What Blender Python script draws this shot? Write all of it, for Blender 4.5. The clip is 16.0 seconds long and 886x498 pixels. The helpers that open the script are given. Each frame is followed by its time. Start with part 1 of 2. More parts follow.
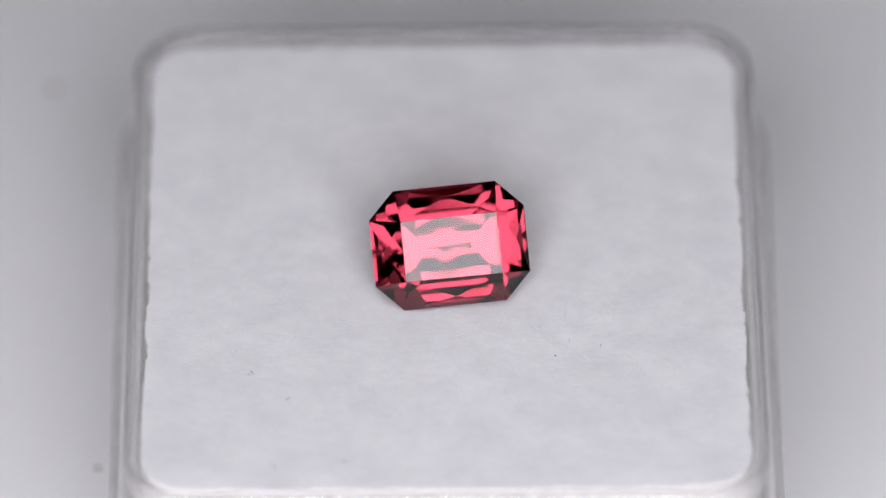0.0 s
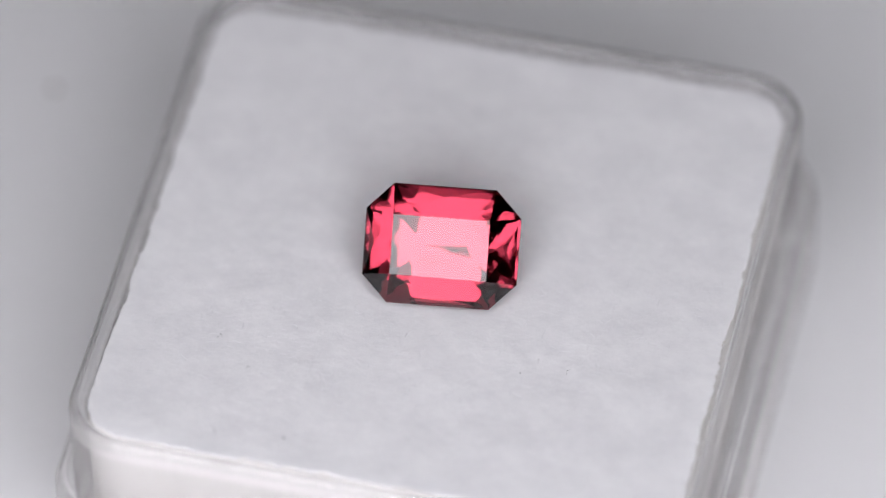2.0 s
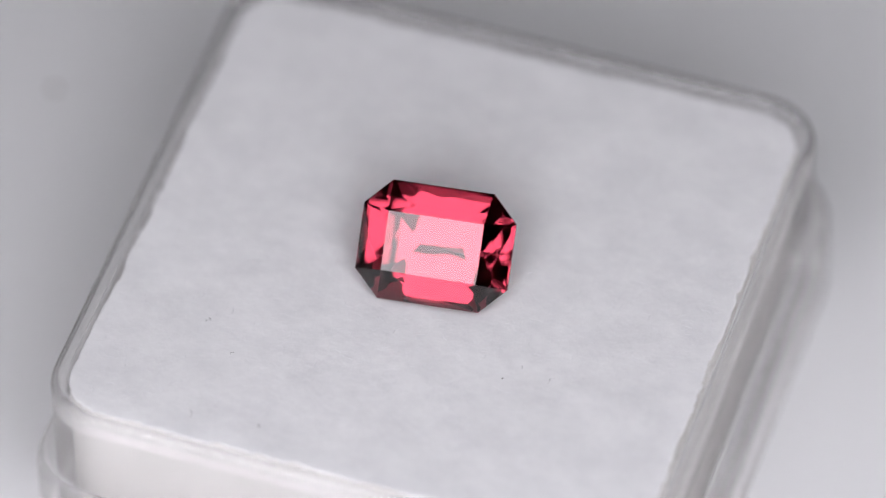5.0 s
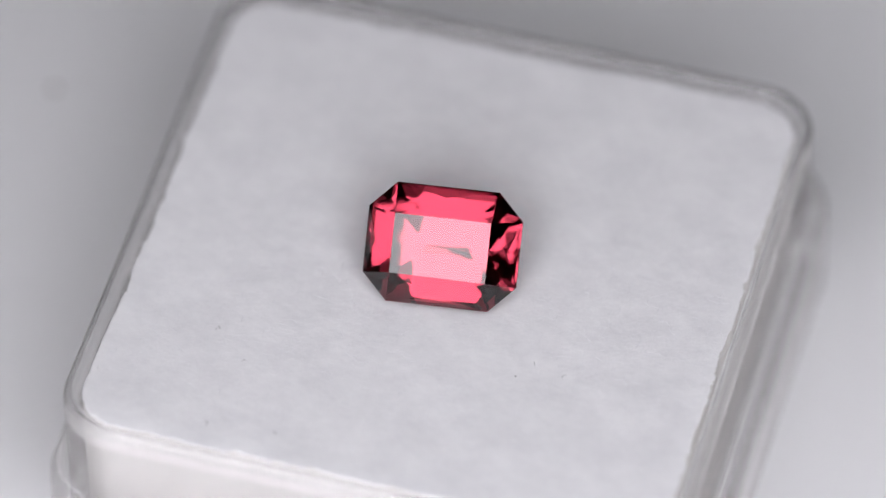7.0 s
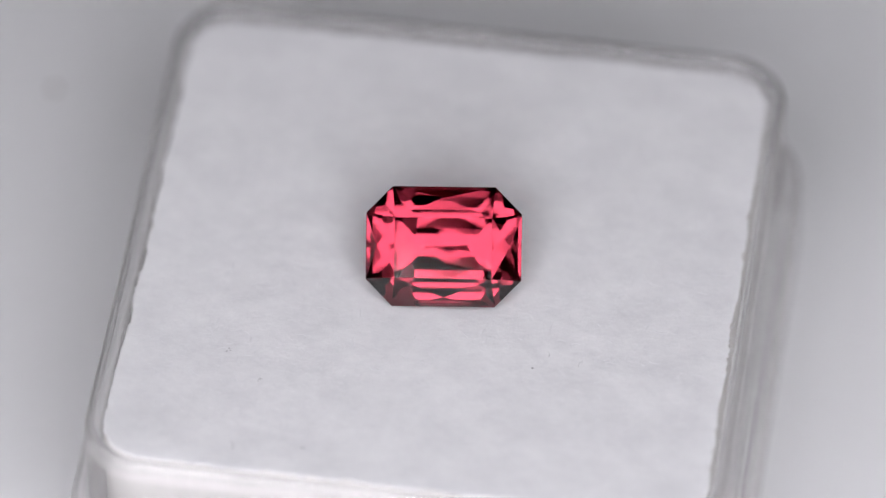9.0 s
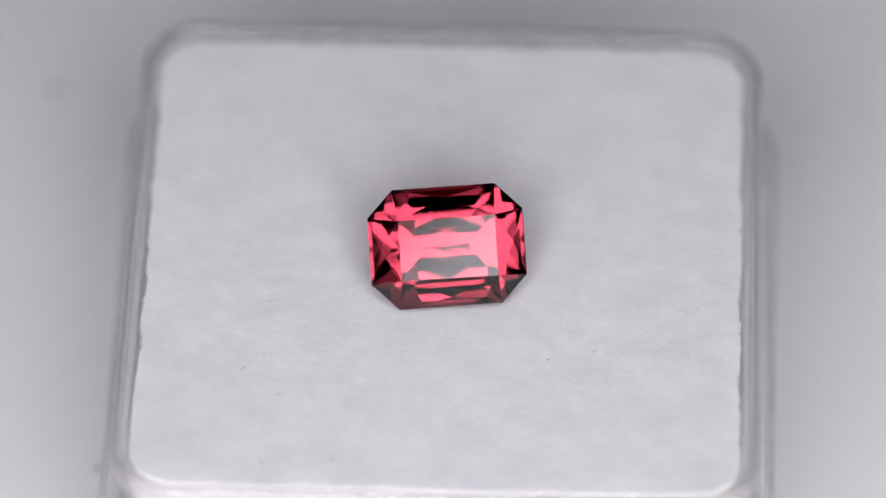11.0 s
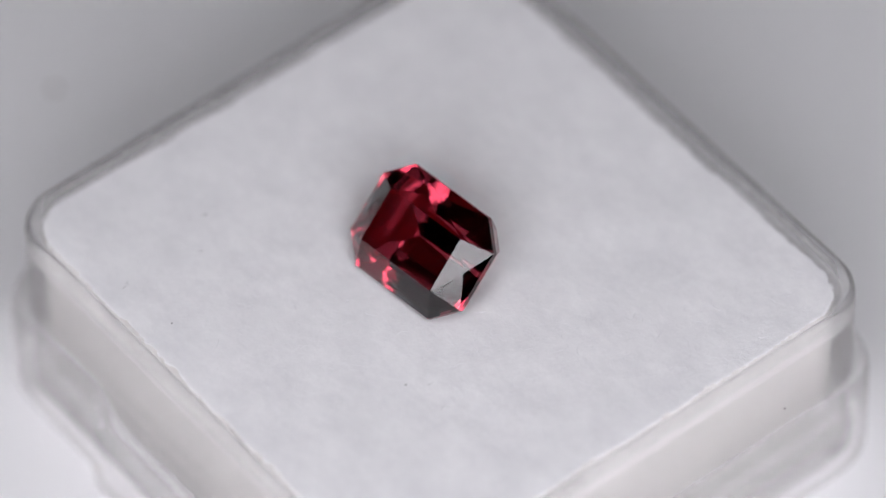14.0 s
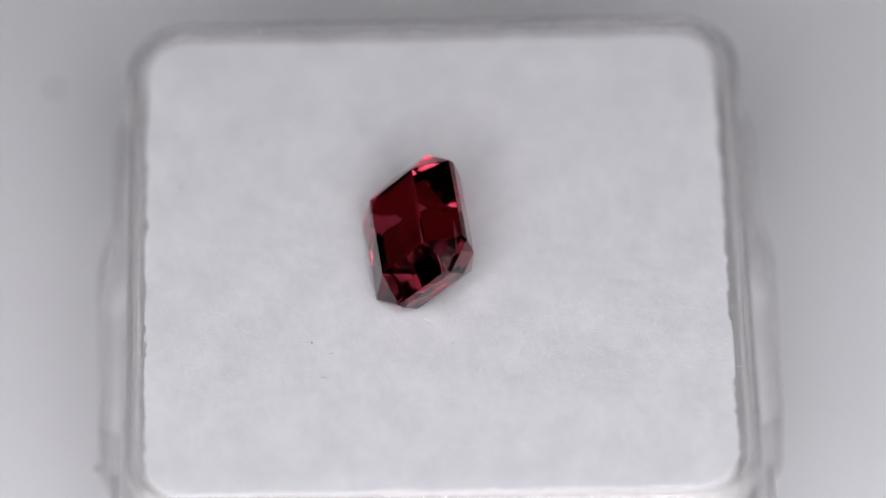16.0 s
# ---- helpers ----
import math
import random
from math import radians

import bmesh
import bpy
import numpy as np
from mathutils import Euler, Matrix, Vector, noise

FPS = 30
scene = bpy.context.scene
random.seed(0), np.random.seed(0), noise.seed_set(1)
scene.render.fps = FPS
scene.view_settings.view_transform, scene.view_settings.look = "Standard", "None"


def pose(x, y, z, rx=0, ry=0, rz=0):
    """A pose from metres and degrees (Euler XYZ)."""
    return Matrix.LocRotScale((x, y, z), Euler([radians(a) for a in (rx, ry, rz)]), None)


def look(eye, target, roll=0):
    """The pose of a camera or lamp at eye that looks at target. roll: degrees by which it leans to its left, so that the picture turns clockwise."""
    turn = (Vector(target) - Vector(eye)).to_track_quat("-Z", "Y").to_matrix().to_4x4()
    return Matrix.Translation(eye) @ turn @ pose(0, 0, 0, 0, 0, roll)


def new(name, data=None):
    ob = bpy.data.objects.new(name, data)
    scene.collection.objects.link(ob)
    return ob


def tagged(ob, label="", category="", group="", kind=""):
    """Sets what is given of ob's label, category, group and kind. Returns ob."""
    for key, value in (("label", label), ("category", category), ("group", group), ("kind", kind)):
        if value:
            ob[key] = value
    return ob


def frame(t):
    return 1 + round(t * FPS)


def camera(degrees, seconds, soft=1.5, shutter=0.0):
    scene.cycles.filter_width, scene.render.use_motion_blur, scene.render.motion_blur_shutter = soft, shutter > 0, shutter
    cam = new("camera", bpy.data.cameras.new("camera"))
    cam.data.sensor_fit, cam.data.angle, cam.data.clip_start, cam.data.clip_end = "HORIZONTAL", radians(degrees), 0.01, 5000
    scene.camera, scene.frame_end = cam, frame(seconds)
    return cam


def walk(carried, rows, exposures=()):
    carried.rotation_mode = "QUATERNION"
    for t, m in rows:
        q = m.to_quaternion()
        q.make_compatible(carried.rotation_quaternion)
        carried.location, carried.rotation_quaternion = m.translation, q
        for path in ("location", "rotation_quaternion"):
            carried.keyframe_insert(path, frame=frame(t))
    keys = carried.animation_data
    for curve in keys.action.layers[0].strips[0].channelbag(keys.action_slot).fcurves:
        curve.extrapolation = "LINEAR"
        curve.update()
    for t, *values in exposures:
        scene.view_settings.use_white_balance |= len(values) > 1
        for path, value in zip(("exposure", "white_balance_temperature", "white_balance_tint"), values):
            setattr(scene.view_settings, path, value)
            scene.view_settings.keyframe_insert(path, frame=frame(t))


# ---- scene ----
# A faceted red stone on a white pad in a clear plastic box that is turned by small steps under a ring light.
MM = 0.001

# ---- camera: a still close-up lens ----
cam = camera(7.93, 16.0, soft=1.2)
cam.data.dof.use_dof = True
cam.data.dof.focus_distance = 0.3273
cam.data.dof.aperture_fstop = 14.0
EYE = look((0.0, -0.214163, 0.252212), (0.00005, 0.0004, 0.0), -0.46)
walk(cam, [(0.0, EYE), (16.0, EYE)], exposures=[(0.0, 0.0), (16.0, 0.0)])

# ---- world and light: a dim room, and the ring light round the lens ----
world = bpy.data.worlds.new("world")
scene.world = world
world.use_nodes = True
world.node_tree.nodes["Background"].inputs[0].default_value = (0.05, 0.05, 0.055, 1)
world.node_tree.nodes["Background"].inputs[1].default_value = 0.5
RING_STRENGTH = 4.55
RING_COLOUR = (0.985, 0.962, 1.02, 1)
GROUND_Z = -11.5 * MM


# ---- materials ----
def material(name):
    m = bpy.data.materials.new(name)
    m.use_nodes = True
    return m, m.node_tree.nodes, m.node_tree.links, m.node_tree.nodes["Principled BSDF"]


def noise_tex(nodes, links, scale, detail=4.0, rough=0.55, stretch=None):
    co = nodes.new("ShaderNodeTexCoord")
    mp = nodes.new("ShaderNodeMapping")
    if stretch:
        mp.inputs["Scale"].default_value = stretch
    tx = nodes.new("ShaderNodeTexNoise")
    tx.inputs["Scale"].default_value = scale
    tx.inputs["Detail"].default_value = detail
    tx.inputs["Roughness"].default_value = rough
    links.new(co.outputs["Object"], mp.inputs["Vector"])
    links.new(mp.outputs["Vector"], tx.inputs["Vector"])
    return tx


def ramp(nodes, links, source, a, b, ca, cb):
    r = nodes.new("ShaderNodeValToRGB")
    r.color_ramp.elements[0].position, r.color_ramp.elements[1].position = a, b
    r.color_ramp.elements[0].color, r.color_ramp.elements[1].color = (*ca, 1), (*cb, 1)
    links.new(source, r.inputs["Fac"])
    return r


def bump(nodes, links, shader, height, distance, strength):
    b = nodes.new("ShaderNodeBump")
    b.inputs["Distance"].default_value = distance
    b.inputs["Strength"].default_value = strength
    links.new(height, b.inputs["Height"])
    links.new(b.outputs["Normal"], shader.inputs["Normal"])
    return b


def mat_pad():
    """White felted fibre pad: soft, matt, faintly mottled."""
    m, n, l, s = material("white_fibre")
    big = noise_tex(n, l, 330, 4, 0.6, (1, 1.3, 1))
    clump = noise_tex(n, l, 1500, 6, 0.75, (1, 1.3, 1))
    fine = noise_tex(n, l, 5200, 4, 0.75, (1.2, 1, 1))
    tone = n.new("ShaderNodeMath")
    tone.operation = "MULTIPLY_ADD"
    tone.inputs[1].default_value = 0.6
    l.new(clump.outputs["Fac"], tone.inputs[0])
    l.new(big.outputs["Fac"], tone.inputs[2])
    c = ramp(n, l, tone.outputs["Value"], 0.6, 1.0, (0.77, 0.77, 0.785), (0.86, 0.86, 0.87))
    l.new(c.outputs["Color"], s.inputs["Base Color"])
    s.inputs["Roughness"].default_value = 1.0
    s.inputs["Specular IOR Level"].default_value = 0.0
    s.inputs["Subsurface Weight"].default_value = 0.3
    s.inputs["Subsurface Radius"].default_value = (1.0, 1.0, 1.0)
    s.inputs["Subsurface Scale"].default_value = 0.0005
    mix = n.new("ShaderNodeMath")
    mix.operation = "MULTIPLY_ADD"
    mix.inputs[1].default_value = 0.5
    l.new(fine.outputs["Fac"], mix.inputs[0])
    l.new(clump.outputs["Fac"], mix.inputs[2])
    bump(n, l, s, mix.outputs["Value"], 0.00018, 0.22)
    return m


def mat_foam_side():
    """Cream open-cell foam under the white face of the pad: grainy, matt; darkened to stand in for the plastic's shade.
    """
    m, n, l, s = material("shaded_cream_foam")
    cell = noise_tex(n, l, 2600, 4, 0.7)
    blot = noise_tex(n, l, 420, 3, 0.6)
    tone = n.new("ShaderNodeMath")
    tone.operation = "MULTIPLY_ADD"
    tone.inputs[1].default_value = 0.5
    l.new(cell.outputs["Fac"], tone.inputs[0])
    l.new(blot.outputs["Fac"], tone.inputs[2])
    # cream is the foam's own; the lower tone paints in the plastic wall's shade
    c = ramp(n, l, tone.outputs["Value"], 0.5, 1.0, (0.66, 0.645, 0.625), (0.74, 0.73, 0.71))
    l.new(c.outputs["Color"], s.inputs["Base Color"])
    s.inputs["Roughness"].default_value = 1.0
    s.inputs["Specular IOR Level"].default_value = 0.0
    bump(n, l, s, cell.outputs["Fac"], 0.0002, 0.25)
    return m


def mat_plastic(name, solid):
    """Clear polystyrene with faint moulding waves and scuffs."""
    m, n, l, s = material(name)
    s.inputs["Base Color"].default_value = (0.97, 0.97, 0.98, 1)
    s.inputs["Transmission Weight"].default_value = 0.84
    s.inputs["IOR"].default_value = 1.5
    scuff = noise_tex(n, l, 900, 5, 0.7)
    r = ramp(n, l, scuff.outputs["Fac"], 0.45, 0.8, (0.03, 0.03, 0.03), (0.22, 0.22, 0.22))
    l.new(r.outputs["Color"], s.inputs["Roughness"])
    wave = noise_tex(n, l, 140, 2, 0.5, (1, 1, 2.5))
    bump(n, l, s, wave.outputs["Fac"], 0.0006, 0.04)
    clear = n.new("ShaderNodeBsdfTransparent")
    clear.inputs["Color"].default_value = (0.955, 0.95, 0.945, 1)
    mix = n.new("ShaderNodeMixShader")
    mix.inputs["Fac"].default_value = solid
    l.new(clear.outputs["BSDF"], mix.inputs[1])
    l.new(s.outputs["BSDF"], mix.inputs[2])
    l.new(mix.outputs["Shader"], n["Material Output"].inputs["Surface"])
    return m


def mat_gem():
    """Red corundum: clear, highly refracting, polished."""
    m, n, l, s = material("red_gem")
    s.inputs["Base Color"].default_value = (0.33, 0.0285, 0.051, 1)
    s.inputs["Transmission Weight"].default_value = 1.0
    s.inputs["Roughness"].default_value = 0.0
    s.inputs["IOR"].default_value = 1.710
    return m


def mat_ground():
    """Light grey satin sheet."""
    m, n, l, s = material("grey_sheet")
    big = noise_tex(n, l, 25, 4, 0.5)
    c = ramp(n, l, big.outputs["Fac"], 0.3, 0.7, (0.82, 0.825, 0.835), (0.86, 0.86, 0.87))
    l.new(c.outputs["Color"], s.inputs["Base Color"])
    s.inputs["Roughness"].default_value = 0.6
    fine = noise_tex(n, l, 700, 3, 0.6)
    bump(n, l, s, fine.outputs["Fac"], 0.0002, 0.15)
    return m


def mat_plain(name, colour, rough, metal=0.0):
    m, n, l, s = material(name)
    tx = noise_tex(n, l, 60, 4, 0.6)
    dark = tuple(c * 0.85 for c in colour)
    c = ramp(n, l, tx.outputs["Fac"], 0.3, 0.7, dark, colour)
    l.new(c.outputs["Color"], s.inputs["Base Color"])
    s.inputs["Roughness"].default_value = rough
    s.inputs["Metallic"].default_value = metal
    return m


def mat_diffuser():
    m, n, l, s = material("lit_diffuser")
    s.inputs["Base Color"].default_value = (0.8, 0.8, 0.8, 1)
    s.inputs["Emission Color"].default_value = RING_COLOUR
    s.inputs["Emission Strength"].default_value = RING_STRENGTH
    return m


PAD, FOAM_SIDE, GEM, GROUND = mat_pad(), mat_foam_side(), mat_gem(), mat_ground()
RIM = mat_plastic("clear_plastic_rim", 0.8)
PLASTIC, LEDGE = mat_plastic("clear_plastic", 0.30), mat_plastic("clear_ledge_plastic", 0.38)
WALL = mat_plain("dark_wall", (0.035, 0.035, 0.038), 0.9)
BLACK = mat_plain("black_housing", (0.02, 0.02, 0.02), 0.5)
LINT = mat_plain("dark_lint", (0.12, 0.11, 0.11), 0.9)
PALE = mat_plain("pale_lint", (0.85, 0.85, 0.87), 0.9)
BEIGE = mat_plain("beige_grit", (0.20, 0.17, 0.12), 0.9)
DIFFUSER = mat_diffuser()


# ---- mesh helpers ----
def mesh_object(name, verts, faces, mat, smooth=False):
    me = bpy.data.meshes.new(name)
    me.from_pydata([tuple(v) for v in verts], [], faces)
    bm = bmesh.new()
    bm.from_mesh(me)
    bmesh.ops.recalc_face_normals(bm, faces=bm.faces)
    bm.to_mesh(me)
    bm.free()
    me.materials.append(mat)
    if smooth:
        me.shade_smooth()
    return new(name, me)


def part(name, verts, faces, mat, parent, label="", smooth=False):
    ob = mesh_object(name, verts, faces, mat, smooth)
    ob.parent = parent
    if label:
        ob["label"] = label
    return ob


def rounded_loop(hx, hy, r, side=40, arc=12):
    """Points of a rounded rectangle, counter-clockwise, always the same number."""
    pts = []
    for k, (sx, sy) in enumerate(((1, 1), (-1, 1), (-1, -1), (1, -1))):
        cx, cy = sx * (hx - r), sy * (hy - r)
        for i in range(arc + 1):
            a = math.pi / 2 * (k + i / arc)
            pts.append((cx + r * math.cos(a), cy + r * math.sin(a)))
        nx, ny = ((-1, 1), (-1, -1), (1, -1), (1, 1))[k]
        ex, ey = pts[-1]
        a = math.pi / 2 * (k + 1)
        bx, by = nx * (hx - r) + r * math.cos(a), ny * (hy - r) + r * math.sin(a)
        for i in range(1, side):
            f = i / side
            pts.append((ex + (bx - ex) * f, ey + (by - ey) * f))
    return pts


def loft(loops, ring=False, caps=True):
    """Quads between loops of equal length; capped, or closed on itself."""
    verts = [v for lp in loops for v in lp]
    n, faces = len(loops[0]), []
    for a in range(len(loops) - (0 if ring else 1)):
        b = (a + 1) % len(loops)
        for i in range(n):
            j = (i + 1) % n
            faces.append((a * n + i, a * n + j, b * n + j, b * n + i))
    if caps and not ring:
        faces.append(tuple(range(n - 1, -1, -1)))
        faces.append(tuple(range((len(loops) - 1) * n, len(loops) * n)))
    return verts, faces


# ---- the setting ----
def build_ground():
    s, t = 0.75, 0.004
    v = [(x, y, GROUND_Z - d) for d in (0, t) for x, y in ((-s, -s), (s, -s), (s, s), (-s, s))]
    f = [(0, 1, 2, 3), (7, 6, 5, 4), (0, 4, 5, 1), (1, 5, 6, 2), (2, 6, 7, 3), (3, 7, 4, 0)]
    tagged(mesh_object("ground", v, f, GROUND), "light grey satin sheet under the clear box", "table top", kind="structure")


def slab(name, lo, hi, label, category):
    (x0, y0, z0), (x1, y1, z1) = lo, hi
    v = [(x, y, z) for z in (z0, z1) for x, y in ((x0, y0), (x1, y0), (x1, y1), (x0, y1))]
    f = [(3, 2, 1, 0), (4, 5, 6, 7), (0, 1, 5, 4), (1, 2, 6, 5), (2, 3, 7, 6), (3, 0, 4, 7)]
    tagged(mesh_object(name, v, f, WALL), label, category, kind="structure")


def build_room():
    s, h, t, b = 0.75, 0.9, 0.02, GROUND_Z
    slab("wall_north", (-s, s, b), (s, s + t, h), "plain dark wall of a dim room", "wall")
    slab("wall_south", (-s, -s - t, b), (s, -s, h), "plain dark wall of a dim room", "wall")
    slab("wall_east", (s, -s - t, b), (s + t, s + t, h), "plain dark wall of a dim room", "wall")
    slab("wall_west", (-s - t, -s - t, b), (-s, s + t, h), "plain dark wall of a dim room", "wall")
    slab("ceiling", (-s - t, -s - t, h), (s + t, s + t, h + t), "plain dark ceiling of a dim room", "ceiling")


# ---- the ring light round the lens ----
RING_FAR, RING_IN, RING_OUT = 0.190, 0.0320, 0.1180
HOLE_LOW, RIM_LOW, FLAT = 0.0, 0.025, 0.83


def build_ring_light():
    thing = tagged(new("ring_light"), "black ring light with a lit white diffuser on a post", "lamp")
    way = Vector((0.0, -0.214163, 0.252212)).normalized()
    turn = look(way * RING_FAR, (0, 0, 0))
    n = 96

    def circle(r, z, drop):
        # the lens looks through the hole; the oval rim hangs lower
        tall, low = 1 + (FLAT - 1) * drop, HOLE_LOW + (RIM_LOW - HOLE_LOW) * drop
        return [turn @ Vector((r * math.cos(2 * math.pi * i / n), r * tall * math.sin(2 * math.pi * i / n) - low, z)) for i in range(n)]

    v, f = loft([circle(RING_IN, 0, 0), circle(RING_OUT, 0, 1), circle(RING_OUT, 0.003, 1), circle(RING_IN, 0.003, 0)], ring=True)
    part("diffuser", v, f, DIFFUSER, thing, "lit white diffuser")
    a, b, c = RING_IN - 0.0006, RING_OUT + 0.003, RING_OUT + 0.0004
    v, f = loft([circle(a, 0.0032, 0), circle(c, 0.0032, 1), circle(c, -0.001, 1), circle(b, -0.001, 1),
                 circle(b, 0.016, 1), circle(b - 0.004, 0.02, 1), circle(a, 0.02, 0)], ring=True)
    part("housing", v, f, BLACK, thing)
    low = turn @ Vector((0, -b * FLAT - RIM_LOW - 0.002, 0.012))
    m = 20
    post = [[(low.x + 0.004 * math.cos(2 * math.pi * i / m), low.y + 0.004 * math.sin(2 * math.pi * i / m), z) for i in range(m)]
            for z in (GROUND_Z + 0.006, low.z + 0.004)]
    v, f = loft(post)
    part("post", v, f, BLACK, thing)
    foot = [[(low.x + r * math.cos(2 * math.pi * i / m), low.y + r * math.sin(2 * math.pi * i / m), z) for i in range(m)]
            for r, z in ((0.03, GROUND_Z), (0.03, GROUND_Z + 0.003), (0.026, GROUND_Z + 0.006))]
    v, f = loft(foot)
    part("foot", v, f, BLACK, thing)


# ---- the clear box ----
BOX_X, BOX_Y = 0.06 * MM, -0.28 * MM
HALF, HALF_Y, CORNER = 16.38 * MM, 16.12 * MM, 3.2 * MM


def build_gem_box():
    thing = tagged(new("gem_box"), "square clear plastic gem box base with rounded corners", "box")
    # tray: outer wall, rounded rim, inner wall, floor
    profile = [(0.0, -11.4), (0.0, -6), (0.0, -0.8), (0.0, -0.15), (-0.05, 0.1), (-0.2, 0.26), (-0.4, 0.3), (-0.6, 0.24), (-0.74, 0.06), (-0.8, -0.4), (-0.82, -0.8), (-0.84, -6), (-0.84, -10.4)]
    loops = []
    for d, z in profile:
        h = HALF + d * MM
        loops.append([(x + BOX_X, y + BOX_Y, z * MM) for x, y in rounded_loop(h, HALF_Y + d * MM, max(CORNER + d * MM, 0.001))])
    v, f = loft(loops)
    tray = part("tray", v, f, PLASTIC, thing, "clear plastic tray wall with a rounded rim", True)
    tray.data.materials.append(RIM)
    for p in tray.data.polygons:
        if p.center.z > -0.5 * MM:
            p.material_index = 1  # thick solid lip

    # skirt: a ledge round the lower half, with a wide, lower finger tab in the middle of two sides
    def tab(x, y):
        if abs(y) < HALF * 0.9:
            return 0.0
        e = lambda u: min(1.0, max(0.0, u))
        s = e((x / MM + 8.2) / 2.2) * e((7.2 - x / MM) / 2.2)
        return s * s * (3 - 2 * s)

    def skirt_loop(d, z, top):
        out = []
        h = HALF + d * MM
        for x, y in rounded_loop(h, HALF_Y + d * MM, CORNER + d * MM, 48):
            k = tab(x, y)
            push = k * 0.75 * MM * math.copysign(1, y) if d > 0.3 else 0.0
            out.append((x + BOX_X, y + push + BOX_Y, (z - (1.5 * k if top else 0)) * MM))
        return out

    v, f = loft([skirt_loop(0.04, -11.45, False), skirt_loop(0.95, -11.45, False), skirt_loop(1.05, -11.2, False), skirt_loop(1.0, -6.2, True),
                 skirt_loop(0.85, -5.75, True), skirt_loop(0.55, -5.55, True), skirt_loop(0.04, -5.5, True)], ring=True)
    skirt = part("skirt", v, f, LEDGE, thing, "clear plastic ledge with finger tabs", True)
    for ob in (tray, skirt):
        ob.visible_shadow = False
    return thing


# ---- the white pad ----
def build_pad():
    rnd = random.Random(4)
    loops = []
    profile = [(1.0, -10.35), (1.0, -5.0), (1.0, -1.2), (1.0, -0.3), (1.0, -0.06), (0.998, -0.01), (0.994, 0.0), (0.985, 0.0), (0.965, 0.0)]
    profile += [(s, 0.0) for s in np.linspace(0.91, 0.03, 34)]
    for s, z in profile:
        h, w = 15.46 * MM, 15.12 * MM
        lp = []
        for x, y in rounded_loop(h, w, 2.4 * MM, 150, 24):
            if s > 0.9:
                # torn, fluffy edge
                k = noise.noise((x * 420, y * 420, 5)) * 0.2 + noise.noise((x * 1700, y * 1700, z * 0.8)) * 0.15 + noise.noise((x * 4600, y * 4600, z * 2)) * 0.12
                k = min(0.0, k - 0.04) * MM * (1.0 if z > -1.0 else 0.5 if z > -2 else 0.0)
            else:
                k = 0.0
            q = Vector((x, y)).normalized() * k
            px, py = x * s + q.x, y * s + q.y
            relief = (noise.noise((px * 260, py * 260, 3)) * 0.07 + noise.noise((px * 900, py * 900, 7)) * 0.03) if z > -0.2 else 0
            dent = 0.47 * math.exp(-(((px / MM - 0.3) / 2.8) ** 4) - ((py / MM + 0.5) / 2.0) ** 4) if z > -0.2 else 0
            lp.append((px + BOX_X, py + BOX_Y - 0.1 * MM, (z + relief * (1 - dent / 0.47) - dent - 0.02) * MM))
        loops.append(lp)
    v, f = loft(loops)
    ob = mesh_object("foam_pad", v, f, PAD, True)
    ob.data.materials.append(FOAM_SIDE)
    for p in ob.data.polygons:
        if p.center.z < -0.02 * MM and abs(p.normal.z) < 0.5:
            p.material_index = 1  # foam below the white face, shade of the wall in its colour
    tagged(ob, "white fibrous foam pad filling the clear box", "pad")
    # loose fibres along the ragged edge of the pad
    fv, ff = [], []
    for i in range(520):
        lp = rounded_loop(15.35 * MM, 15.0 * MM, 2.4 * MM, 60, 12)
        x, y = lp[rnd.randrange(len(lp))]
        p = Vector((x + rnd.uniform(-0.3, 0.3) * MM + BOX_X, y + rnd.uniform(-0.3, 0.3) * MM + BOX_Y - 0.1 * MM, rnd.uniform(-0.5, 0.05) * MM))
        d = Vector((rnd.uniform(-1, 1), rnd.uniform(-1, 1), rnd.uniform(-0.4, 0.5)))
        d += Vector((x, y, 0)).normalized() * 0.3
        strand(fv, ff, p, d.normalized() * rnd.uniform(0.15, 0.45) * MM, 0.012 * MM, rnd)
    # stray fibres lying on the face
    for i in range(1700):
        x, y = rnd.uniform(-14.8, 14.8) * MM, rnd.uniform(-14.5, 14.5) * MM
        if abs(x - 0.3 * MM) < 4.6 * MM and abs(y) < 4.2 * MM:
            continue
        a = rnd.uniform(0, 6.283)
        d = Vector((math.cos(a), math.sin(a), rnd.uniform(-0.05, 0.12))) * rnd.uniform(0.25, 0.8) * MM
        strand(fv, ff, Vector((x + BOX_X, y + BOX_Y, rnd.uniform(-0.03, 0.05) * MM)), d, rnd.uniform(0.006, 0.012) * MM, rnd, 0.6)
    fib = part("fibre", fv, ff, PALE, ob, "loose white fibres on the face and edge")
    fib["kind"] = "stuff"
    return ob


def strand(verts, faces, p, d, r, rnd, bend=0.35):
    """A thin bent thread of three links, added to verts and faces."""
    side = d.cross(Vector((0.3, 0.2, 1))).normalized()
    up = side.cross(d).normalized()
    curve = side * d.length * rnd.uniform(-bend, bend) + up * d.length * rnd.uniform(-bend, bend) * 0.3
    base = len(verts)
    for k in range(4):
        c = p + d * (k / 3) + curve * math.sin(math.pi * k / 3)
        w = r * (1 - 0.5 * abs(k / 3 - 0.4))
        for a in range(3):
            verts.append(c + side * w * math.cos(a * 2.094) + up * w * math.sin(a * 2.094))
    for k in range(3):
        for a in range(3):
            b = (a + 1) % 3
            faces.append((base + k * 3 + a, base + k * 3 + b, base + k * 3 + 3 + b, base + k * 3 + 3 + a))
    faces.append((base, base + 2, base + 1))
    faces.append((base + 9, base + 10, base + 11))


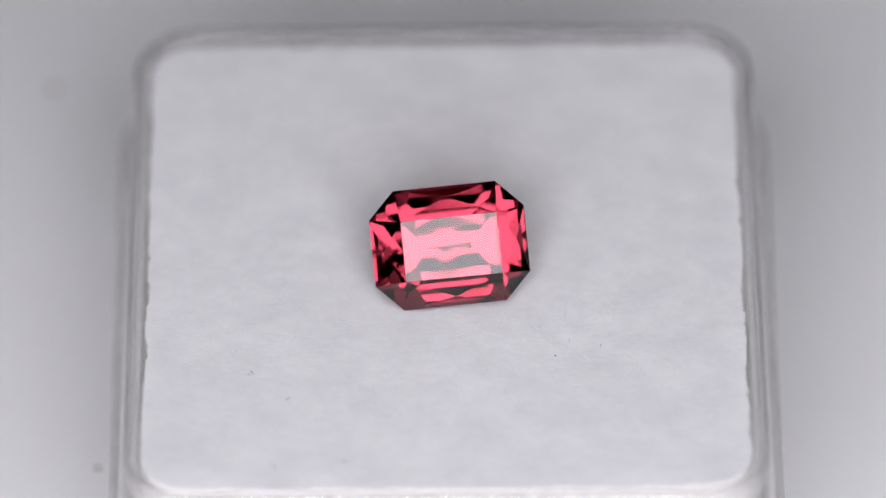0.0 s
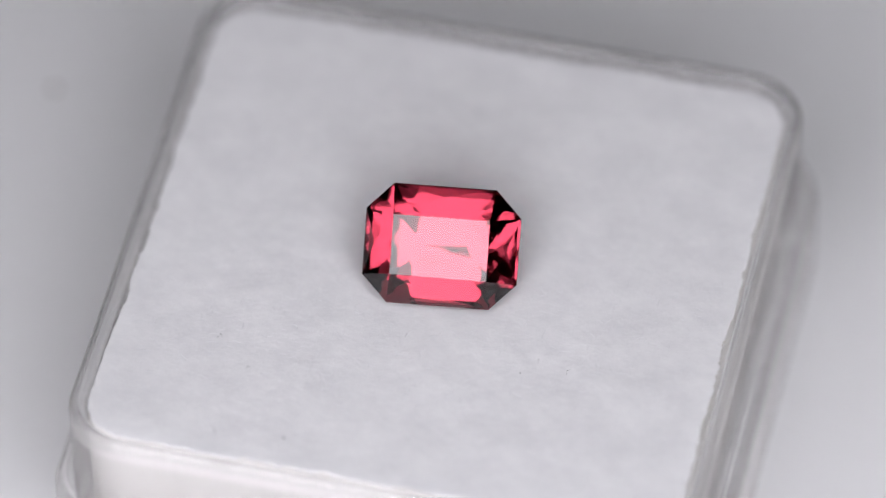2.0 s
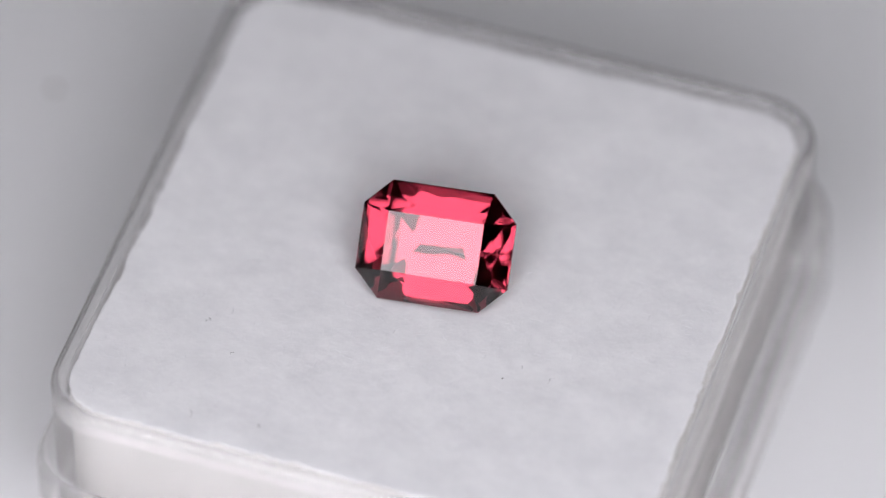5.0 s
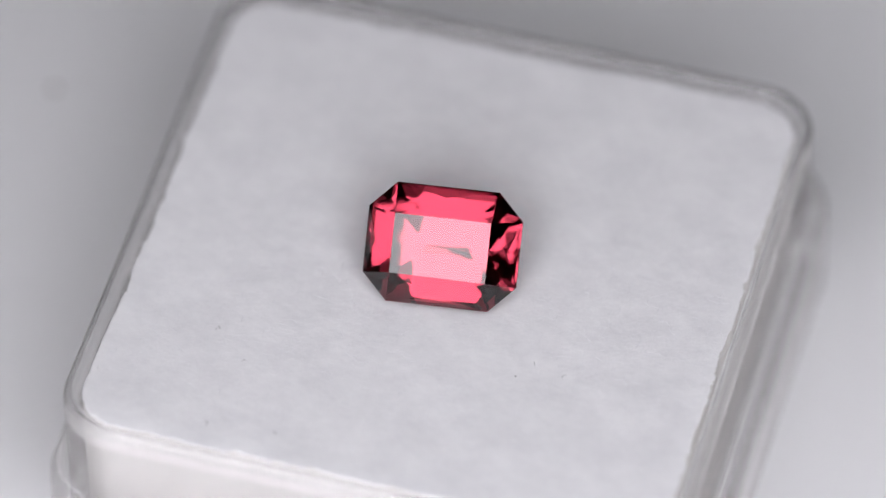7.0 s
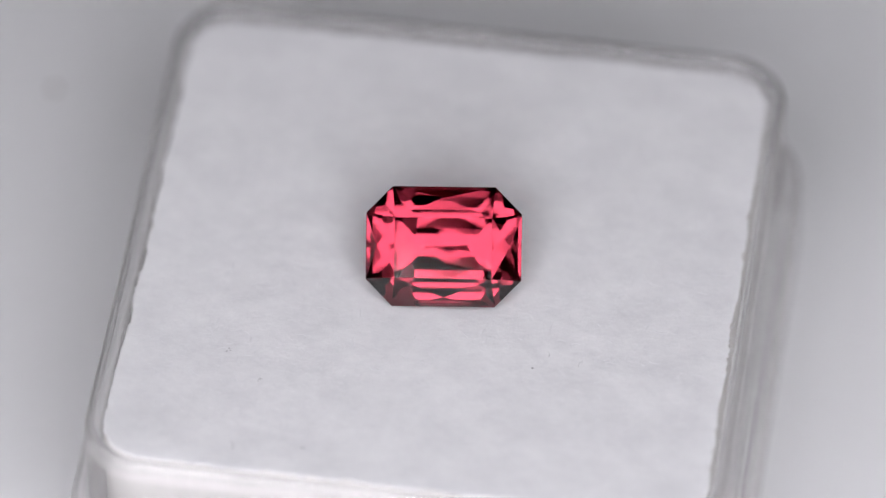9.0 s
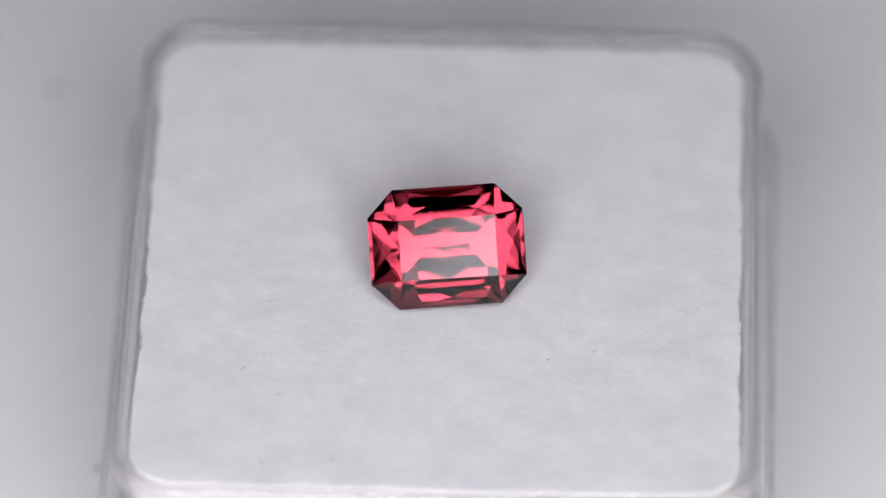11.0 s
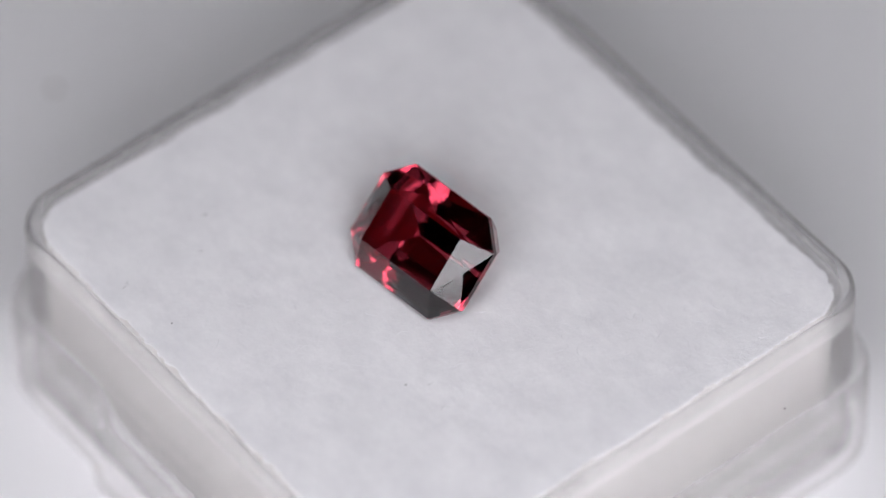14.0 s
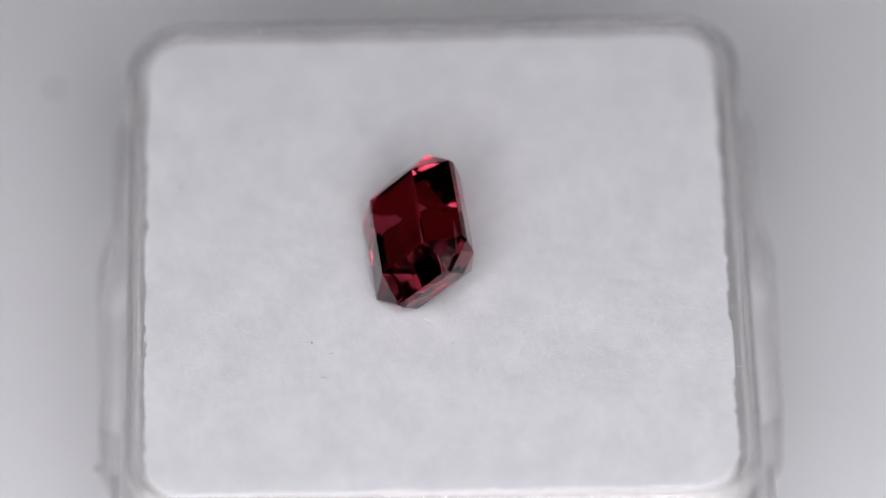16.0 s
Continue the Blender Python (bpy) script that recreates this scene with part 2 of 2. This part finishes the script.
# ---- the stone ----
GEM_AT = Matrix(((0.99368, -0.09214, 0.06400, 0.323 * MM), (0.11097, 0.72377, -0.68106, -1.461 * MM), (0.01643, 0.68386, 0.72943, 2.414 * MM), (0, 0, 0, 1)))
GIRDLE_X, GIRDLE_Y, CUT_X, CUT_Y, GIRDLE_TOP, GIRDLE_LOW = 3.99, 3.08, 1.352, 1.373, 0.17, -0.157
# pavilion tiers: slope of each facet in degrees, and how far the tier above it runs down, in millimetres
FAR_SIDE = ((64.48, 0), (49.67, 1.014), (43.32, 0.291), (39.33, 1.385))
NEAR_SIDE = ((76.53, 0), (52.97, 0.691), (41.79, 1.107), (37.56, 0.773))
SHORT_SIDE = ((64.28, 0), (47.16, 1.200), (43.49, 0.434))
CORNER_SIDE = ((71.29, 0), (47.08, 1.036), (41.98, 1.800))


def facet(a, b, c):
    """The plane through three corners, facing away from the stone's middle: normal and distance."""
    n = np.cross(b - a, c - a)
    n = n / np.linalg.norm(n)
    if n @ (a - np.array((0, 0, -1.0))) < 0:
        n = -n
    return n, n @ a


def cut_faces(planes):
    """The polygon that every cutting plane leaves on the stone, as a lapidary cuts it."""
    out = []
    for k, (n, d) in enumerate(planes):
        side = np.cross(n, (0.31, 0.52, 0.79))
        side = side / np.linalg.norm(side)
        up = np.cross(n, side)
        poly = [n * d + side * x + up * y for x, y in ((-20, -20), (20, -20), (20, 20), (-20, 20))]
        for j, (m, e) in enumerate(planes):
            if j == k or not poly:
                continue
            kept = []
            for i, p in enumerate(poly):
                q = poly[(i + 1) % len(poly)]
                hp, hq = m @ p - e, m @ q - e
                if hp <= 1e-9:
                    kept.append(p)
                if (hp > 1e-9) != (hq > 1e-9):
                    kept.append(p + (q - p) * (hp / (hp - hq)))
            poly = kept
        trim = [p for i, p in enumerate(poly) if np.linalg.norm(p - poly[i - 1]) > 1e-4]
        out.append(trim)
    return out


def build_gem():
    """Cut-cornered rectangle: scissor-cut crown, step-cut pavilion."""
    x, y, cx, cy, z = GIRDLE_X, GIRDLE_Y, CUT_X, CUT_Y, GIRDLE_TOP
    rim = [np.array((px, py, z)) for px, py in ((x - cx, y), (x, y - cy), (x, cy - y), (x - cx, -y), (cx - x, -y), (-x, cy - y), (-x, y - cy), (cx - x, y))]
    top = [np.array((px, py, 1.31 - 0.019 * px + 0.02 * py)) for px, py in ((2.5, 1.53), (2.5, -1.6), (-2.47, -1.55), (-2.47, 1.53))]
    tip = [np.array(p) for p in ((0.0, 2.54, 0.717), (3.4, 0.06, 0.748), (0.05, -2.586, 0.675), (-3.42, 0, 0.736))]
    planes, kinds = [facet(top[0], top[3], top[2])], ["table_facet"]
    for k in range(4):
        a, b, c, d, m = top[k - 1], top[k], rim[(2 * k - 1) % 8], rim[2 * k], tip[k]
        planes += [facet(a, b, m), facet(b, d, m), facet(d, c, m), facet(c, a, m), facet(top[k], rim[2 * k], rim[2 * k + 1])]
        kinds += ["crown"] * 5
    tiers = (CORNER_SIDE, SHORT_SIDE, CORNER_SIDE, NEAR_SIDE, CORNER_SIDE, SHORT_SIDE, CORNER_SIDE, FAR_SIDE)
    for i in range(8):
        a, b = rim[i], rim[(i + 1) % 8]
        out = np.array((b[1] - a[1], a[0] - b[0], 0.0)) / math.hypot(*(b - a))
        out = out if out @ a > 0 else -out
        planes.append((out, out @ a))
        kinds.append("girdle")
        r, low, above = out @ a, GIRDLE_LOW, None
        for slope, run in tiers[i]:
            if above:
                r, low = r - run / math.tan(radians(above)), low - run
            n = out * math.sin(radians(slope)) - np.array((0, 0, math.cos(radians(slope))))
            planes.append((n, n @ (out * r + np.array((0, 0, low)))))
            kinds.append("pavilion")
            above = slope
    polygons = cut_faces(planes)
    thing = tagged(new("gemstone"), "red faceted emerald-cut gemstone lying tilted on white foam", "gemstone")
    for name, label in (("table_facet", "flat polished table facet"), ("crown", "faceted red crown"),
                        ("girdle", "narrow polished girdle"), ("pavilion", "step-cut red pavilion")):
        verts, faces = [], []
        for (n, d), kind, poly in zip(planes, kinds, polygons):
            if kind == name and len(poly) > 2:
                faces.append(tuple(range(len(verts), len(verts) + len(poly))))
                verts += [tuple(p * MM) for p in poly]
        me = bpy.data.meshes.new(name)
        me.from_pydata(verts, [], faces)
        me.materials.append(GEM)
        ob = new(name, me)
        ob.parent = thing
        ob["label"] = label
    return thing


# ---- lint and grit ----
def lint(x, y, length, angle, mat, label, width=0.02, curl=0.5):
    """A thread of lint on the pad; returns it with its place there."""
    rnd = random.Random(int(abs(x) * 100 + abs(y) * 10))
    v, f = [], []
    d = Vector((math.cos(radians(angle)), math.sin(radians(angle)), 0.02)) * length * MM
    strand(v, f, -d / 2, d, width * MM, rnd, curl)
    ob = tagged(mesh_object("lint_fibre", v, f, mat), label, "lint", group="lint on the pad")
    return ob, pose(x * MM, y * MM, 0.02 * MM)


def grit(x, y, z, r, mat, label, flat=0.5):
    """An uneven crumb of dust; returns it with its place."""
    bm = bmesh.new()
    bmesh.ops.create_icosphere(bm, subdivisions=2, radius=r * MM)
    for q in bm.verts:
        q.co *= 1 + 0.3 * noise.noise(q.co * 4000 + Vector((x, y, 0)))
        q.co.z *= flat
    me = bpy.data.meshes.new("dust_speck")
    bm.to_mesh(me)
    bm.free()
    me.materials.append(mat)
    ob = tagged(new("dust_speck", me), label, "dust", group="dust specks")
    place = pose(x * MM, y * MM, z * MM)
    ob.matrix_basis = place
    return ob, place


build_ground()
build_room()
build_ring_light()
BOX = build_gem_box()
FOAM = build_pad()
STONE = build_gem()
DARK, LIGHT = "dark curled lint fibre on white foam", "pale loose lint fibre on white foam"
SPECKS = [
    lint(-9.85, -7.95, 0.26, 20, LINT, DARK, 0.018, 0.9), lint(-9.80, -7.75, 0.16, -50, LINT, DARK, 0.014, 0.9),
    lint(-7.92, -9.64, 0.24, 35, LINT, DARK, 0.013, 0.6), lint(8.08, -6.25, 0.42, 65, LINT, DARK, 0.009),
    lint(-8.67, -14.02, 0.55, 112, LINT, DARK, 0.011, 0.3), lint(4.31, -0.88, 0.42, 60, PALE, LIGHT, 0.03, 0.3),
    lint(6.36, -5.85, 0.3, 100, LINT, DARK, 0.008), lint(11.9, 7.4, 0.35, 10, PALE, LIGHT, 0.03), lint(-5.4, 5.9, 0.5, 160, PALE, LIGHT, 0.03),
    grit(5.68, -6.86, 0.03, 0.04, LINT, "tiny dark dust speck on white foam"), grit(-5.06, -13.69, 0.03, 0.045, LINT, "tiny dark dust speck on white foam"),
    grit(16.56, 9.37, -4.0, 0.07, LINT, "tiny dark dust speck on clear plastic wall", 1.0)]
# two grains added on the sheet in place of dust spots on the camera sensor
grit(-21.4, 22.0, -11.46, 0.21, BEIGE, "beige grain on the grey sheet standing in for sensor dust")
grit(-18.2, -4.8, -11.46, 0.165, BEIGE, "beige grain on the grey sheet standing in for sensor dust")


# ---- the turning of box, pad, stone and lint, all in one ----
def turned(t, a, dx, dy):
    return t, pose(dx * MM, dy * MM, 0, 0, 0, a)


def motions():
    rows = [
        (0.0, -0.04, 0.068, 0.031), (0.1, -1.35, 0.06, 0.027), (0.2, -3.37, 0.051, 0.023), (0.3, -5.58, 0.043, 0.009), (0.4, -7.19, 0.035, 0.005),
        (0.5, -8.61, 0.037, 0.001), (0.6, -10.26, 0.036, -0.008), (0.7, -12.31, 0.034, -0.017), (0.8, -13.96, 0.033, -0.026), (0.9, -13.51, 0.032, -0.036),
        (1.0, -11.67, 0.031, -0.035), (1.1, -10.07, 0.032, -0.033), (1.2, -8.38, 0.043, -0.022), (1.3, -6.48, 0.044, -0.02), (1.4, -5.49, 0.055, -0.008),
        (1.5, -5.39, 0.056, -0.007), (1.6, -6.98, 0.052, 0.004), (1.7, -8.96, 0.038, 0.014), (1.8, -10.75, 0.034, 0.024), (1.9, -12.23, 0.02, 0.035),
        (2.0, -13.52, 0.016, 0.035), (2.2, -17.21, -0.029, 0.006), (2.3, -18.16, -0.066, -0.013), (2.5, -16.36, -0.121, -0.032), (2.7, -13.32, -0.12, -0.029),
        (2.8, -11.55, -0.12, -0.037), (3.0, -8.12, -0.109, -0.034), (3.2, -6.45, -0.128, -0.028), (3.3, -6.31, -0.142, -0.02), (3.5, -7.54, -0.161, -0.015),
        (3.7, -11.24, -0.188, -0.015), (3.8, -13.15, -0.196, -0.02), (4.0, -15.55, -0.213, -0.011), (4.2, -18.05, -0.201, 0.008), (4.6, -19.74, -0.166, 0.026),
        (5.3, -17.73, -0.097, 0.043), (5.9, -16.72, -0.04, 0.05), (6.3, -18.52, -0.005, 0.058), (6.5, -21.62, 0.008, 0.057), (6.6, -21.31, 0.06, 0.046),
        (6.8, -18.9, 0.113, 0.024), (7.0, -16.19, 0.147, 0.002), (7.2, -12.56, 0.103, 0.005), (7.3, -10.85, 0.076, -0.004), (7.5, -7.92, 0.031, -0.002),
        (7.7, -4.54, 0.031, -0.017), (8.0, -0.21, 0.026, -0.044), (8.2, 1.71, 0.045, -0.028), (8.3, 1.37, 0.055, -0.01), (8.5, -0.91, 0.064, 0.006),
        (8.7, -5.12, 0.043, 0.003), (9.0, -8.84, 0.0, 0.003), (9.1, -8.66, -0.001, 0.001), (9.2, -7.09, -0.002, 0.009), (9.6, -3.39, 0.002, 0.009),
        (10.2, -1.93, 0.004, 0.006), (10.8, -2.28, 0.006, 0.002), (11.3, -3.9, 0.009, -0.009), (11.5, -6.45, 0.056, -0.004), (11.7, -9.92, 0.031, 0.007),
        (11.8, -11.9, -0.002, 0.002), (12.0, -14.66, -0.037, 0.003), (12.2, -18.73, -0.027, 0.012), (12.5, -23.74, -0.011, 0.017), (13.0, -33.33, -0.012, 0.043),
        (13.5, -42.79, -0.013, 0.099), (14.0, -51.74, -0.018, 0.017), (14.5, -60.88, -0.023, -0.046), (15.0, -69.72, -0.007, -0.058), (15.5, -79.3, 0.009, -0.07),
        (16.0, -89.18, 0.071, -0.075)]
    table = [turned(*r) for r in rows]
    for thing, place in [(BOX, Matrix()), (FOAM, Matrix()), (STONE, GEM_AT), *SPECKS]:
        walk(thing, [(t, m @ place) for t, m in table])


motions()
